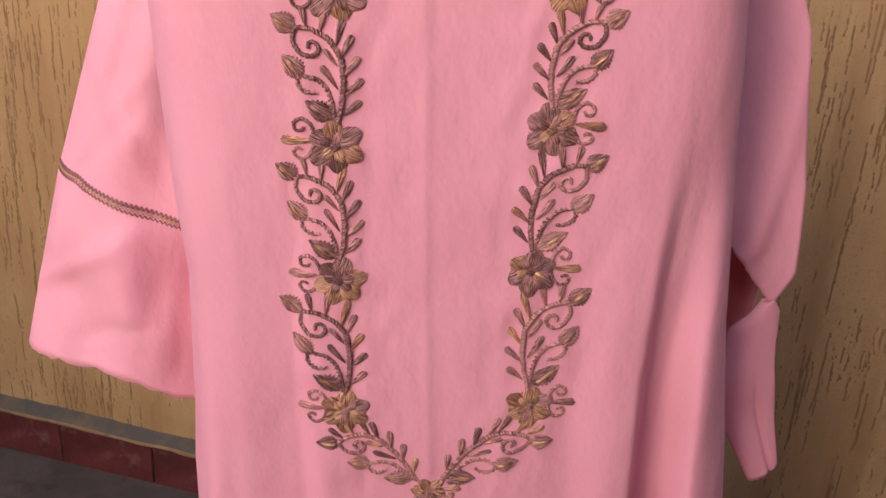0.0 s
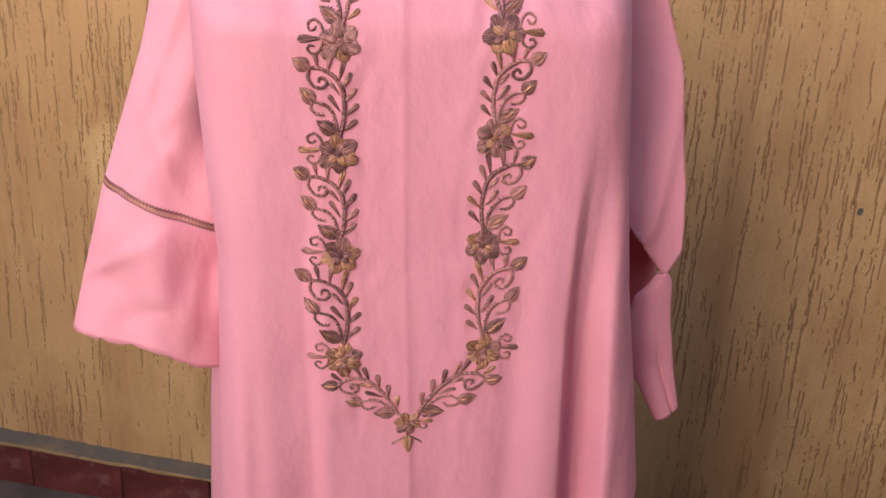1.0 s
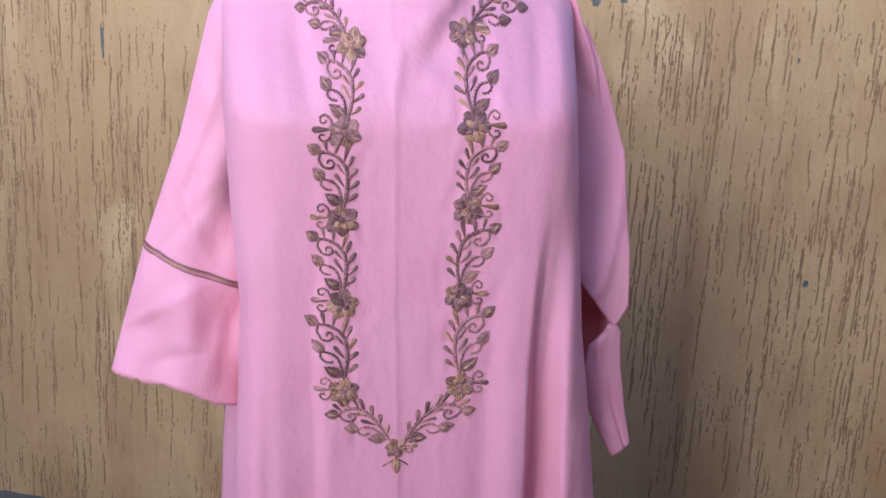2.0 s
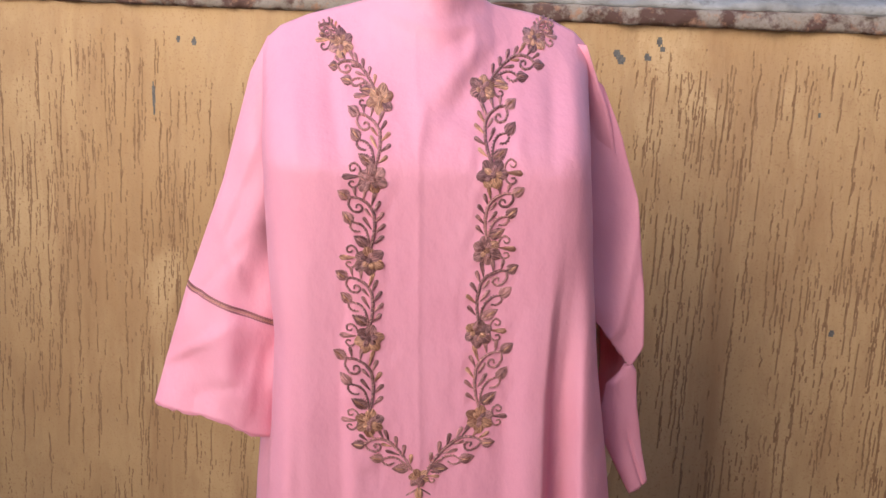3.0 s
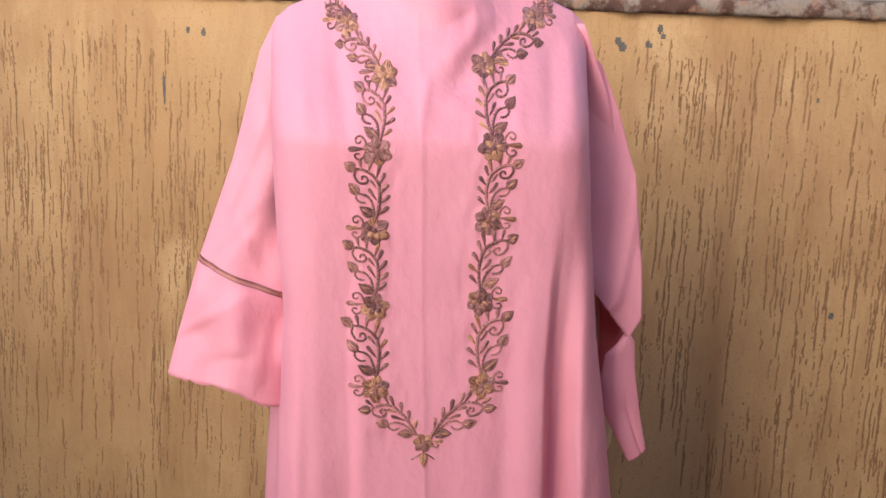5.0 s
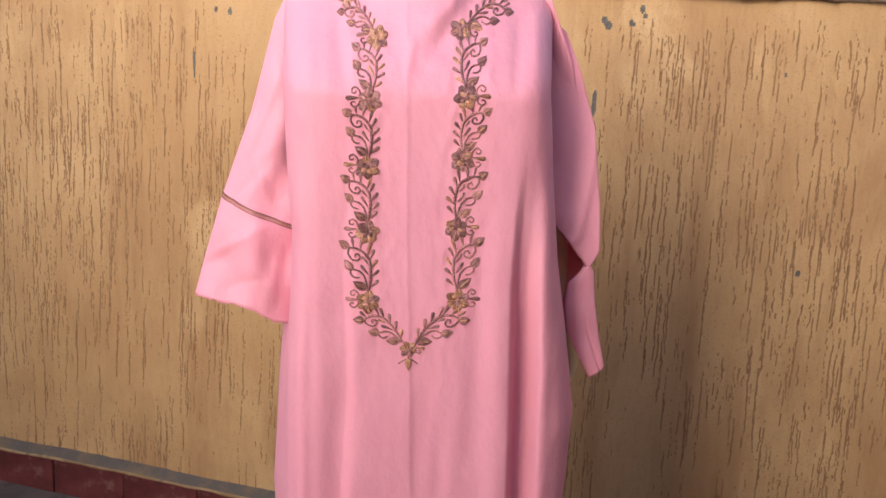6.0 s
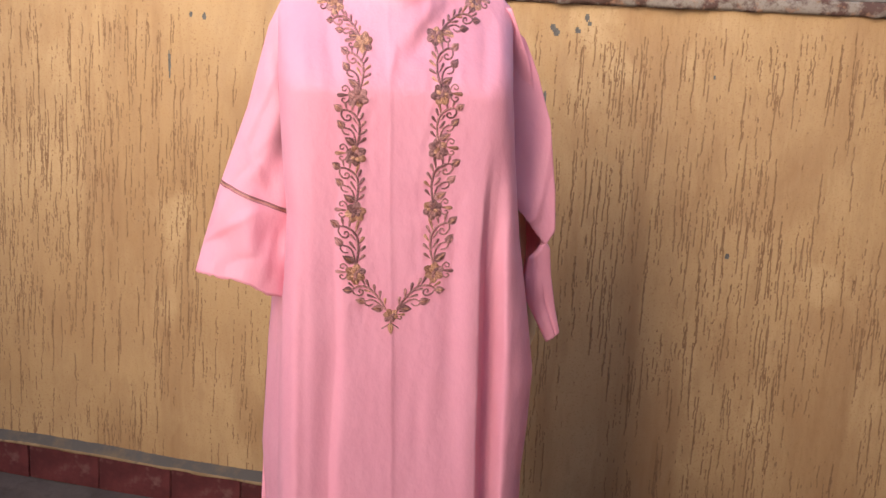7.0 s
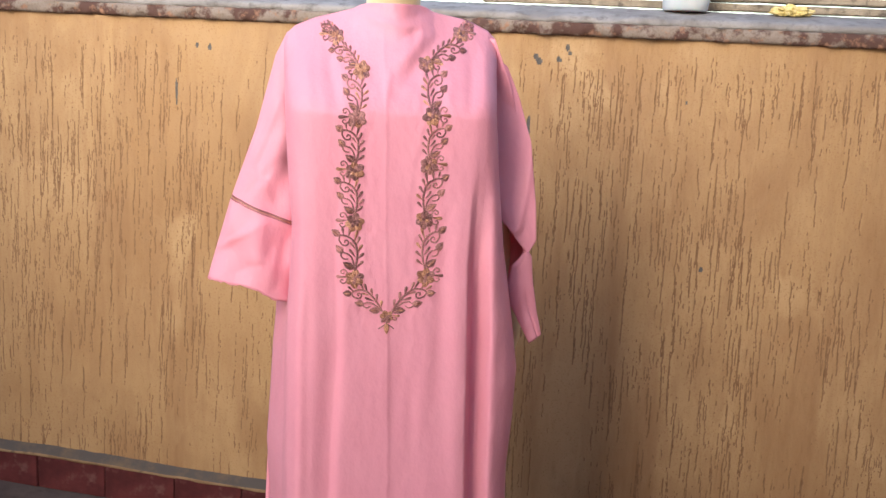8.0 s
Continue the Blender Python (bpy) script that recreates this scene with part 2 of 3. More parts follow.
    # slot 2 is bare cement, slot 1 the darker brown inside grooves
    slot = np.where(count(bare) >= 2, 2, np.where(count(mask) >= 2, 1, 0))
    # the plain body of the wall behind and beside the textured face
    k = len(verts)
    extra = []
    for x, y in ((-3.2, WALL_Y), (x0, WALL_Y + 0.003), (x1, WALL_Y + 0.003), (3.2, WALL_Y), (3.2, WALL_Y + 0.26), (-3.2, WALL_Y + 0.26)):
        extra += [(x, y, -0.14), (x, y, WALL_TOP)]
    faces = [tuple(q) for q in quads.tolist()]
    sides = [(0, 1), (2, 3), (3, 4), (4, 5), (5, 0)]
    faces += [(k + 2 * a, k + 2 * b, k + 2 * b + 1, k + 2 * a + 1) for a, b in sides]
    faces += [tuple(k + 2 * a + 1 for a in range(6))]
    ob = mesh_object("wall_back", verts.tolist() + extra, faces, (PLASTER, GROOVE_BROWN, CEMENT_CHIP))
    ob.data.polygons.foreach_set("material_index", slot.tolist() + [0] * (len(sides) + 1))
    ob.data.update()
    tagged(ob, "ochre painted plaster wall with vertical scratched grooves and chips", "wall", kind="structure")


def build_coping():
    """A crumbling band along the wall's top: a painted nosing below, a grey screed above, sloping up to the back."""
    nx = 520
    xs = np.linspace(-2.4, 2.0, nx)
    prof = [(0.0, -0.002), (-0.013, 0.000), (-0.017, 0.006), (-0.018, 0.018), (-0.017, 0.029), (-0.013, 0.034), (-0.004, 0.036), (0.02, 0.036)]
    n1, n2 = field(nx, len(prof), 21, 120, 4) * 0.0032, field(nx, len(prof), 22, 300, 7) * 0.0018
    verts, m = [], len(prof)
    for j, (dy, dzz) in enumerate(prof):
        for i, x in enumerate(xs):
            rag = float(n1[j, i] + n2[j, i]) * (0.25 if j in (0, m - 1) else 1)
            verts.append((x, WALL_Y + dy + rag, WALL_TOP + dzz + rag * 0.5))
    tagged(mesh_object("coping_nosing", verts, grid_faces(m, nx), COPING), "peeling dark red paint on a crumbling concrete wall edge", "coping", kind="structure")
    prof = [(0.012, 0.034), (-0.004, 0.034), (-0.009, 0.038), (-0.008, 0.050), (-0.002, 0.055), (0.03, 0.062), (0.09, 0.074), (0.16, 0.084), (0.26, 0.087), (0.26, 0.0)]
    m = len(prof)
    edge, fine = field(nx, m, 23, 160, 4) * 0.0022, field(nx, m, 24, 400, 9) * 0.001
    breaks = field(nx, m, 25, 46, 2)
    verts = []
    for j, (dy, dzz) in enumerate(prof):
        for i, x in enumerate(xs):
            rag = float(edge[j, i] + fine[j, i])
            broken = 0.010 if (j in (1, 2, 3, 4) and breaks[j, i] > 1.25) else 0.0
            verts.append((x, WALL_Y + dy + rag + broken, WALL_TOP + dzz + rag * 0.4 - broken * 0.3))
    tagged(mesh_object("coping_screed", verts, grid_faces(m, nx), SCREED), "grey cement screed on the wall's top, cracked at its edge", "coping", kind="structure")


def build_skirting():
    base = tagged(new("skirting"), "dark red painted skirting with a dusty sloping top", "skirting", kind="structure")
    nx = 420
    xs = np.linspace(-2.4, 2.0, nx)
    prof = [(0.004, 0.147), (-0.004, 0.143), (-0.014, 0.133), (-0.024, 0.121), (-0.028, 0.116), (-0.027, 0.112), (0.0, 0.110)]
    m = len(prof)
    wob = field(nx, m, 31, 70, 3) * 0.0014
    sag = field(nx, 1, 32, 26, 1)[0] * 0.0015
    verts = [(x, WALL_Y + dy + float(wob[j, i]), z + float(wob[j, i] + sag[i]) + fall(x)) for j, (dy, z) in enumerate(prof) for i, x in enumerate(xs)]
    ledge = mesh_object("ledge", verts, grid_faces(m, nx), (DUST, LIP), base, "dusty ochre and grey sloping ledge")
    ledge.data.polygons.foreach_set("material_index", [1 if j >= 3 else 0 for j in range(m - 1) for i in range(nx - 1)])
    rng = random.Random(3)
    x = -2.4
    while x < 2.0:
        w = rng.uniform(0.225, 0.262)
        tile = bevel_box("tile", (w - 0.003, 0.030, 0.117), RED_TILE, base, bevel=0.002, rough=0.0008, cuts=6, seed=x)
        tile.matrix_local = pose(x + w / 2, WALL_Y - 0.0115 + rng.uniform(-0.0012, 0.0012), 0.0565 + fall(x + w / 2), 0, (2.0 if -2.2 < x + w / 2 < -0.1 else 0) + rng.uniform(-0.3, 0.3), rng.uniform(-0.4, 0.4))
        x += w


def build_unseen_walls():
    """Plain walls behind the eye and to both sides, unseen, added to shape the light: two tall, two lower."""
    for name, size, at in (("unseen_wall_rear", (3.7, 0.24, 4.0), (1.35, -2.9, 1.80)), ("unseen_wall_right", (0.24, 4.6, 4.0), (1.52, -0.73, 1.80)),
                           ("unseen_wall_rear_low", (2.25, 0.24, 1.95), (-1.625, -2.9, 0.815)),
                           ("unseen_wall_left", (0.24, 4.6, 2.75), (-2.75, -0.73, 1.215))):
        ob = bevel_box(name, size, BOUNCE_PLASTER, bevel=0.01)
        ob.matrix_world = pose(*at)
        tagged(ob, "plain rendered wall out of view, added to shape the light", "wall", kind="structure")


build_ground()
build_unseen_walls()
build_wall()
build_coping()
build_skirting()


# ---- the dress ----
DRESS_AT = pose(-0.0113, 0.608, 0, 0, 0, 16)
dress = new("kaftan_dress")
dress.matrix_world = DRESS_AT
tagged(dress, "pink kaftan dress with bronze floral embroidery, worn by a mannequin", "dress")
BUST = 1.432
LEFT = [(0.0, 0.206), (0.64, 0.197), (0.94, 0.197), (1.05, 0.194), (1.10, 0.190), (1.22, 0.185), (1.32, 0.193), (1.40, 0.199), (1.53, 0.206), (1.6, 0.207)]
RIGHT = [(0.0, 0.285), (0.62, 0.266), (0.726, 0.263), (0.83, 0.270), (0.93, 0.272), (1.075, 0.246), (1.19, 0.223), (1.33, 0.207), (1.44, 0.199), (1.55, 0.207), (1.6, 0.207)]


def bell(x, w):
    return math.exp(-((x / w) ** 2))


def step(a, b, x):
    f = min(1.0, max(0.0, (x - a) / (b - a)))
    return f * f * (3 - 2 * f)


def shoulder_z(u):
    """Height of the garment's top line: shoulders, rising into the draped neck."""
    a = abs(u)
    z = interp(a, [(0, 1.634), (0.050, 1.634), (0.064, 1.630), (0.075, 1.624), (0.10, 1.617), (0.15, 1.603), (0.185, 1.588), (0.2, 1.574), (0.207, 1.560)])
    return z + 0.006 * step(0.07, 0.14, u)


def top_v(u):
    return -0.079 + 0.078 * bell(u, 0.062)


def half_width(u_side, z):
    return interp(z, RIGHT if u_side > 0 else LEFT)


def front_v(u, z):
    """How far the front of the dress stands forward at the place (u across, z up)."""
    w = half_width(u, z)
    q = min(1.0, abs(u) / w)
    swell = 0.012 * step(1.0, 0.3, z)
    edge_v = 0.018 - 0.050 * step(1.25, 1.5, z) if u < 0 else interp(z, [(0.9, -0.04), (1.2, 0.012), (1.38, 0.0), (1.52, -0.045)])
    v = edge_v + (0.103 + swell - edge_v) * (1 - q ** 9.0) ** 0.55
    if z > BUST - 0.02:
        t = max(0.0, (z - BUST) / max(0.03, shoulder_z(u) - BUST))
        t = min(1.0, t)
        soft = (math.sqrt(t * t + 0.03) - 0.1732) / 0.8417
        neck = bell(u, 0.075)
        soft = soft * (1 - neck) + (1 - (1 - min(1.0, soft)) ** (1 + 0.7 * neck)) * neck
        v += (top_v(u) - v) * min(1.0, soft)
    down = step(1.43, 1.02, z)
    # hanging folds: a soft trough beside the embroidery, a deep pleat on the other side
    lu = interp(z, [(0.5, -0.110), (0.8, -0.106), (1.0, -0.098), (1.15, -0.104), (1.35, -0.101)])
    deep = (0.007 + 0.007 * step(1.15, 0.85, z)) * step(1.42, 1.2, z)
    v -= deep * bell(u - lu, 0.034 if u < lu else 0.011)
    v -= 0.0020 * down * bell(u + 0.150, 0.010)
    v += 0.0024 * down * bell(u + 0.166, 0.010)
    v -= 0.0022 * down * bell(u + 0.181, 0.007)
    pu = interp(z, [(0.5, 0.168), (0.69, 0.163), (0.79, 0.159), (1.01, 0.153), (1.16, 0.147), (1.38, 0.150)])
    far = step(1.40, 1.0, z)
    d = u - pu
    v += 0.006 * far * bell(d + 0.020, 0.022)
    v -= 0.036 * far * step(-0.006, 0.010, d) * step(0.046, 0.020, d)
    v += 0.004 * far * bell(d - 0.050, 0.012)
    v -= 0.004 * down * bell(u - 0.100, 0.016) * step(0.75, 1.05, z)
    v -= 0.003 * down * bell(u - 0.024, 0.02) * bell(z - 0.93, 0.09)
    v -= 0.003 * bell(u - 0.050, 0.012) * bell(z - 0.86, 0.10)
    # pressed crease down the middle
    cu = interp(z, [(0.6, 0.010), (1.02, -0.002), (1.24, -0.012), (1.44, -0.017), (1.6, -0.022)])
    v += 0.0009 * math.exp(-abs(u - cu) / 0.006) - (0.0008 + 0.0006 * step(1.08, 0.95, z)) * step(-0.001, 0.007, u - cu) * bell(max(0.0, u - cu), 0.040)
    # slack cloth at the neck
    for (ua, za, ub, zb, amp, wid) in ((0.082, 1.600, -0.008, 1.512, 0.009, 0.017), (0.070, 1.567, 0.008, 1.480, -0.0045, 0.014), (-0.010, 1.515, -0.016, 1.462, 0.004, 0.007), (0.050, 1.478, -0.008, 1.492, 0.004, 0.012),
                                       (-0.060, 1.612, 0.010, 1.590, 0.004, 0.009), (0.010, 1.590, 0.066, 1.604, 0.004, 0.009), (-0.050, 1.578, 0.020, 1.562, -0.002, 0.012), (-0.125, 1.56, -0.105, 1.45, -0.006, 0.012),
                                       (-0.165, 1.545, -0.150, 1.43, 0.004, 0.012), (0.150, 1.56, 0.135, 1.45, -0.005, 0.011),
                                       (0.10, 1.54, 0.095, 1.45, 0.003, 0.012), (0.175, 1.56, 0.165, 1.46, 0.004, 0.010)):
        du, dz2 = ub - ua, zb - za
        f = min(1.0, max(0.0, ((u - ua) * du + (z - za) * dz2) / (du * du + dz2 * dz2)))
        v += amp * bell(math.hypot(u - ua - f * du, z - za - f * dz2), wid) * math.sin(math.pi * (0.12 + 0.76 * f))
    n = noise.noise(Vector((u * 16, z * 4.5, 3.0))) * 0.0032 + noise.noise(Vector((u * 42, z * 16, 7.0))) * 0.0011
    pucker = noise.noise(Vector((u * 70, z * 38, 21.0))) * 0.0022 * (bell(u + 0.067, 0.040) + bell(u - 0.063, 0.040)) * step(1.0, 1.08, z)
    return v + n * (0.5 + 0.5 * down) + pucker


def surface(u, z, lift=0.0):
    """A point of the dress front, lifted off the cloth."""
    if lift == 0.0:
        return Vector((u, -front_v(u, z), z))
    e = 0.004
    a = Vector((u + e, -front_v(u + e, z), z)) - Vector((u - e, -front_v(u - e, z), z))
    b = Vector((u, -front_v(u, z + e), z + e)) - Vector((u, -front_v(u, z - e), z - e))
    nrm = a.cross(b).normalized()
    return Vector((u, -front_v(u, z), z)) + nrm * lift


def thicken(ob, t):
    mod = ob.modifiers.new("cloth", "SOLIDIFY")
    mod.thickness, mod.offset = t, 1
    return ob


def build_front():
    nu, nz = 210, 260
    verts = []
    for j in range(nz):
        s = j / (nz - 1)
        for i in range(nu):
            a = -1 + 2 * i / (nu - 1)
            a = math.copysign(1 - (1 - abs(a)) ** 1.25, a)
            top_u = a * 0.207
            zt = shoulder_z(top_u)
            z = zt + (0.14 - zt) * s ** 1.12
            u = a * half_width(a, z)
            verts.append((u, -front_v(u, z), z))
    return thicken(mesh_object("front_panel", verts, grid_faces(nz, nu), FABRIC, dress, "pink front panel with a pressed centre crease"), 0.0015)


def build_back():
    nu, nz = 90, 120
    verts = []
    for j in range(nz):
        s = j / (nz - 1)
        for i in range(nu):
            a = -1 + 2 * i / (nu - 1)
            top_u = a * 0.207
            zt = shoulder_z(top_u)
            z = zt + (0.12 - zt) * s
            w = interp(z, [(0, 0.268), (0.6, 0.245), (0.83, 0.236), (1.02, 0.224), (1.2, 0.20), (1.6, 0.207)]) if a < 0 else interp(z, RIGHT) - 0.012 * step(1.5, 1.3, z)
            u = a * w
            v = -0.082 - 0.072 * step(zt, zt - 0.14, z) - 0.012 * step(0.72, 1.0, -a) * step(1.3, 1.0, z)
            if abs(top_u) < 0.064:
                v = min(v, -0.062 - math.sqrt(0.064 ** 2 - top_u ** 2)) if s < 0.02 else v - 0.05 * (1 - s) ** 6
            v += noise.noise(Vector((u * 20, z * 3, 11))) * 0.008 * step(1.4, 0.9, z)
            verts.append((u, -v, z))
    thicken(mesh_object("back_panel", verts, grid_faces(nz, nu), FABRIC, dress, "pink back panel hanging behind the side slit"), 0.0015)


def build_side():
    """The cloth between front and back on the sleeve's open side, falling back in one shallow fold."""
    rows, cols = 110, 22
    verts = []
    for j in range(rows):
        z = 1.30 + (0.13 - 1.30) * j / (rows - 1)
        w0 = half_width(-1, z)
        w1 = interp(z, [(0, 0.262), (0.57, 0.236), (0.70, 0.243), (0.80, 0.237), (0.93, 0.230), (1.02, 0.222), (1.2, 0.20), (1.3, 0.19)])
        va, vb = front_v(-w0 + 0.024, z) - 0.006, -0.166
        for i in range(cols):
            c = i / (cols - 1)
            u = -(w0 + (w1 - w0) * c) + 0.024 * (1 - c) ** 2 + 0.008 * math.sin(math.pi * c) * step(1.25, 1.0, z)
            u += 0.004 * noise.noise(Vector((c * 5, z * 4, 5.0))) * math.sin(math.pi * c)
            verts.append((u, -(va + (vb - va) * c), z))
    thicken(mesh_object("side_panel", verts, grid_faces(rows, cols), FABRIC, dress, "deep pink side of the dress, turned from the light"), 0.0012)


def sleeve_section(s, edges, thick, ang, mid_v, seed, ripple=0.004):
    """A point of a sleeve: s down its length, ang round it; edges gives the inner and outer border."""
    (u0, z0), (u1, z1) = edges(s)
    c = 0.5 - 0.5 * math.cos(ang)
    u, z = u0 + (u1 - u0) * c, z0 + (z1 - z0) * c
    v = mid_v(s) + thick(s) * math.sin(ang) * abs(math.sin(ang)) ** 0.6
    if u < 0 and math.sin(ang) > 0:
        for ua, za, ub, zb, amp in ((-0.335, 1.150, -0.235, 1.215, 0.005), (-0.300, 1.235, -0.215, 1.330, -0.0045), (-0.27, 1.30, -0.21, 1.45, 0.005), (-0.24, 1.06, -0.205, 1.19, 0.006), (-0.262, 1.34, -0.222, 1.24, 0.005), (-0.30, 1.10, -0.23, 1.13, -0.003)):
            du, dz2 = ub - ua, zb - za
            f = min(1.0, max(0.0, ((u - ua) * du + (z - za) * dz2) / (du * du + dz2 * dz2)))
            v += amp * bell(math.hypot(u - ua - f * du, z - za - f * dz2), 0.006) * math.sin(math.pi * (0.1 + 0.8 * f))
    v += ripple * noise.noise(Vector((u * 22, z * 14, seed + math.sin(ang)))) * step(0.0, 0.25, s) * (0.3 + abs(math.sin(ang)))
    return (u, -v, z)


def left_edges(s):
    outer = [(0, (-0.200, 1.574)), (0.09, (-0.2215, 1.530)), (0.36, (-0.258, 1.390)), (0.66, (-0.307, 1.250)), (1.0, (-0.352, 1.091))]
    inner = [(0, (-0.165, 1.585)), (0.09, (-0.165, 1.500)), (0.36, (-0.165, 1.345)), (0.66, (-0.165, 1.196)), (1.0, (-0.165, 1.047))]
    pick = lambda tab: (interp(s, [(k, p[0]) for k, p in tab]), interp(s, [(k, p[1]) for k, p in tab]))
    return pick(inner), pick(outer)


def left_mid(s):
    return -0.085 + 0.026 * s


def left_thick(s):
    return interp(s, [(0, 0.012), (0.1, 0.024), (0.4, 0.034), (0.7, 0.036), (1, 0.042)])


def hem_lift(u, ang):
    """The raw hem runs straight, then drops beside the body."""
    return 0.011 * math.sin(math.pi * (0.5 - 0.5 * math.cos(ang))) * (1 if math.sin(ang) > 0 else 0.4) - 0.010 * step(-0.252, -0.222, u) + 0.0015 * math.sin(u * 90)


def build_left_sleeve():
    rows, ring = 90, 64
    rng = random.Random(8)
    verts = []
    for j in range(rows):
        for i in range(ring):
            ang = 2 * math.pi * i / ring
            s = j / (rows - 1)
            x, y, z = sleeve_section(s, left_edges, left_thick, ang, left_mid, 1.0, 0.012)
            if j == rows - 1:
                z += rng.uniform(-0.0022, 0.0022)
            # the hem dips in soft waves
            z += hem_lift(x, ang) * step(0.7, 1.0, s)
            verts.append((x, y, z))
    sleeve = mesh_object("sleeve", verts, grid_faces(rows, ring, True), FABRIC, dress, "wide bell sleeve with a raw frayed hem")
    thicken(sleeve, 0.0012)
    # loose threads along the raw hem
    hem = verts[-ring:]
    fray = bmesh.new()
    for i in range(150):
        f = rng.random() * ring
        a, b = Vector(hem[int(f) % ring]), Vector(hem[(int(f) + 1) % ring])
        p = a.lerp(b, f % 1)
        q = p + Vector((rng.uniform(-0.002, 0.002), rng.uniform(-0.0015, 0.0015), rng.uniform(-0.0035, 0.0004)))
        w = Vector((0.00028, 0, 0))
        d = Vector((0, 0.00028, 0))
        r1 = [fray.verts.new(p + o) for o in (w, d, -w)]
        r2 = [fray.verts.new(q + o * 0.4) for o in (w, d, -w)]
        for k in range(3):
            fray.faces.new((r1[k], r1[(k + 1) % 3], r2[(k + 1) % 3], r2[k]))
    me = bpy.data.meshes.new("fray")
    fray.to_mesh(me)
    fray.free()
    me.materials.append(FABRIC)
    loose = new("fray", me)
    loose.parent = sleeve
    tagged(loose, "pale loose threads at the raw hem", kind="stuff")
    # two rows of zigzag stitching round the sleeve, mauve above gold
    for off, r, thread, words in ((0.0, 0.0013, BRAID, "mauve brown zigzag braid"), (0.0030, 0.0009, THREAD_GOLD, "gold zigzag braid"), (0.0058, 0.0008, BRAID, "thin brown zigzag braid")):
        pts = []
        for i in range(120):
            f = i / 119
            x, y, z = sleeve_section(0.645 + off / 0.5, left_edges, left_thick, math.pi * (1 - f) * 0.995, left_mid, 1.0, 0.012)
            pts.append(Vector((x, y - 0.0014, z + (0.0012 if i % 2 else -0.0012))))
        tube("braid", pts, lambda f, r=r: r, thread, sleeve, words)
    return sleeve


def tube(name, pts, radius, material, parent, label="", sides=6):
    verts = []
    for i, p in enumerate(pts):
        d = (pts[min(i + 1, len(pts) - 1)] - pts[max(i - 1, 0)]).normalized()
        a = d.cross(Vector((0, 1, 0.01))).normalized()
        b = d.cross(a)
        r = radius(i / max(1, len(pts) - 1))
        for k in range(sides):
            w = 2 * math.pi * k / sides
            verts.append(p + a * (r * math.cos(w)) + b * (r * math.sin(w)))
    k = len(verts)
    faces = grid_faces(len(pts), sides, True)
    faces += [tuple(range(sides))[::-1], tuple(range(k - sides, k))]
    return mesh_object(name, verts, faces, material, parent, label)


def right_layer(name, outer, inner, v_of, rows, cols, label, seed, parent, t=0.0012):
    """A hanging cloth layer between an inner and an outer border, each a list of (s, u, z)."""
    verts = []
    rng = random.Random(seed)
    for j in range(rows):
        s = j / (rows - 1)
        ui, zi = interp(s, [(p[0], p[1]) for p in inner]), interp(s, [(p[0], p[2]) for p in inner])
        uo, zo = interp(s, [(p[0], p[1]) for p in outer]), interp(s, [(p[0], p[2]) for p in outer])
        for i in range(cols):
            c = i / (cols - 1)
            u, z = ui + (uo - ui) * c, zi + (zo - zi) * c
            v = v_of(s, c) + 0.004 * noise.noise(Vector((u * 30, z * 18, seed)))
            if j == rows - 1:
                z += rng.uniform(-0.0015, 0.0015)
            verts.append((u, -v, z))
    ob = mesh_object(name, verts, grid_faces(rows, cols), FABRIC, parent, label)
    return thicken(ob, t)


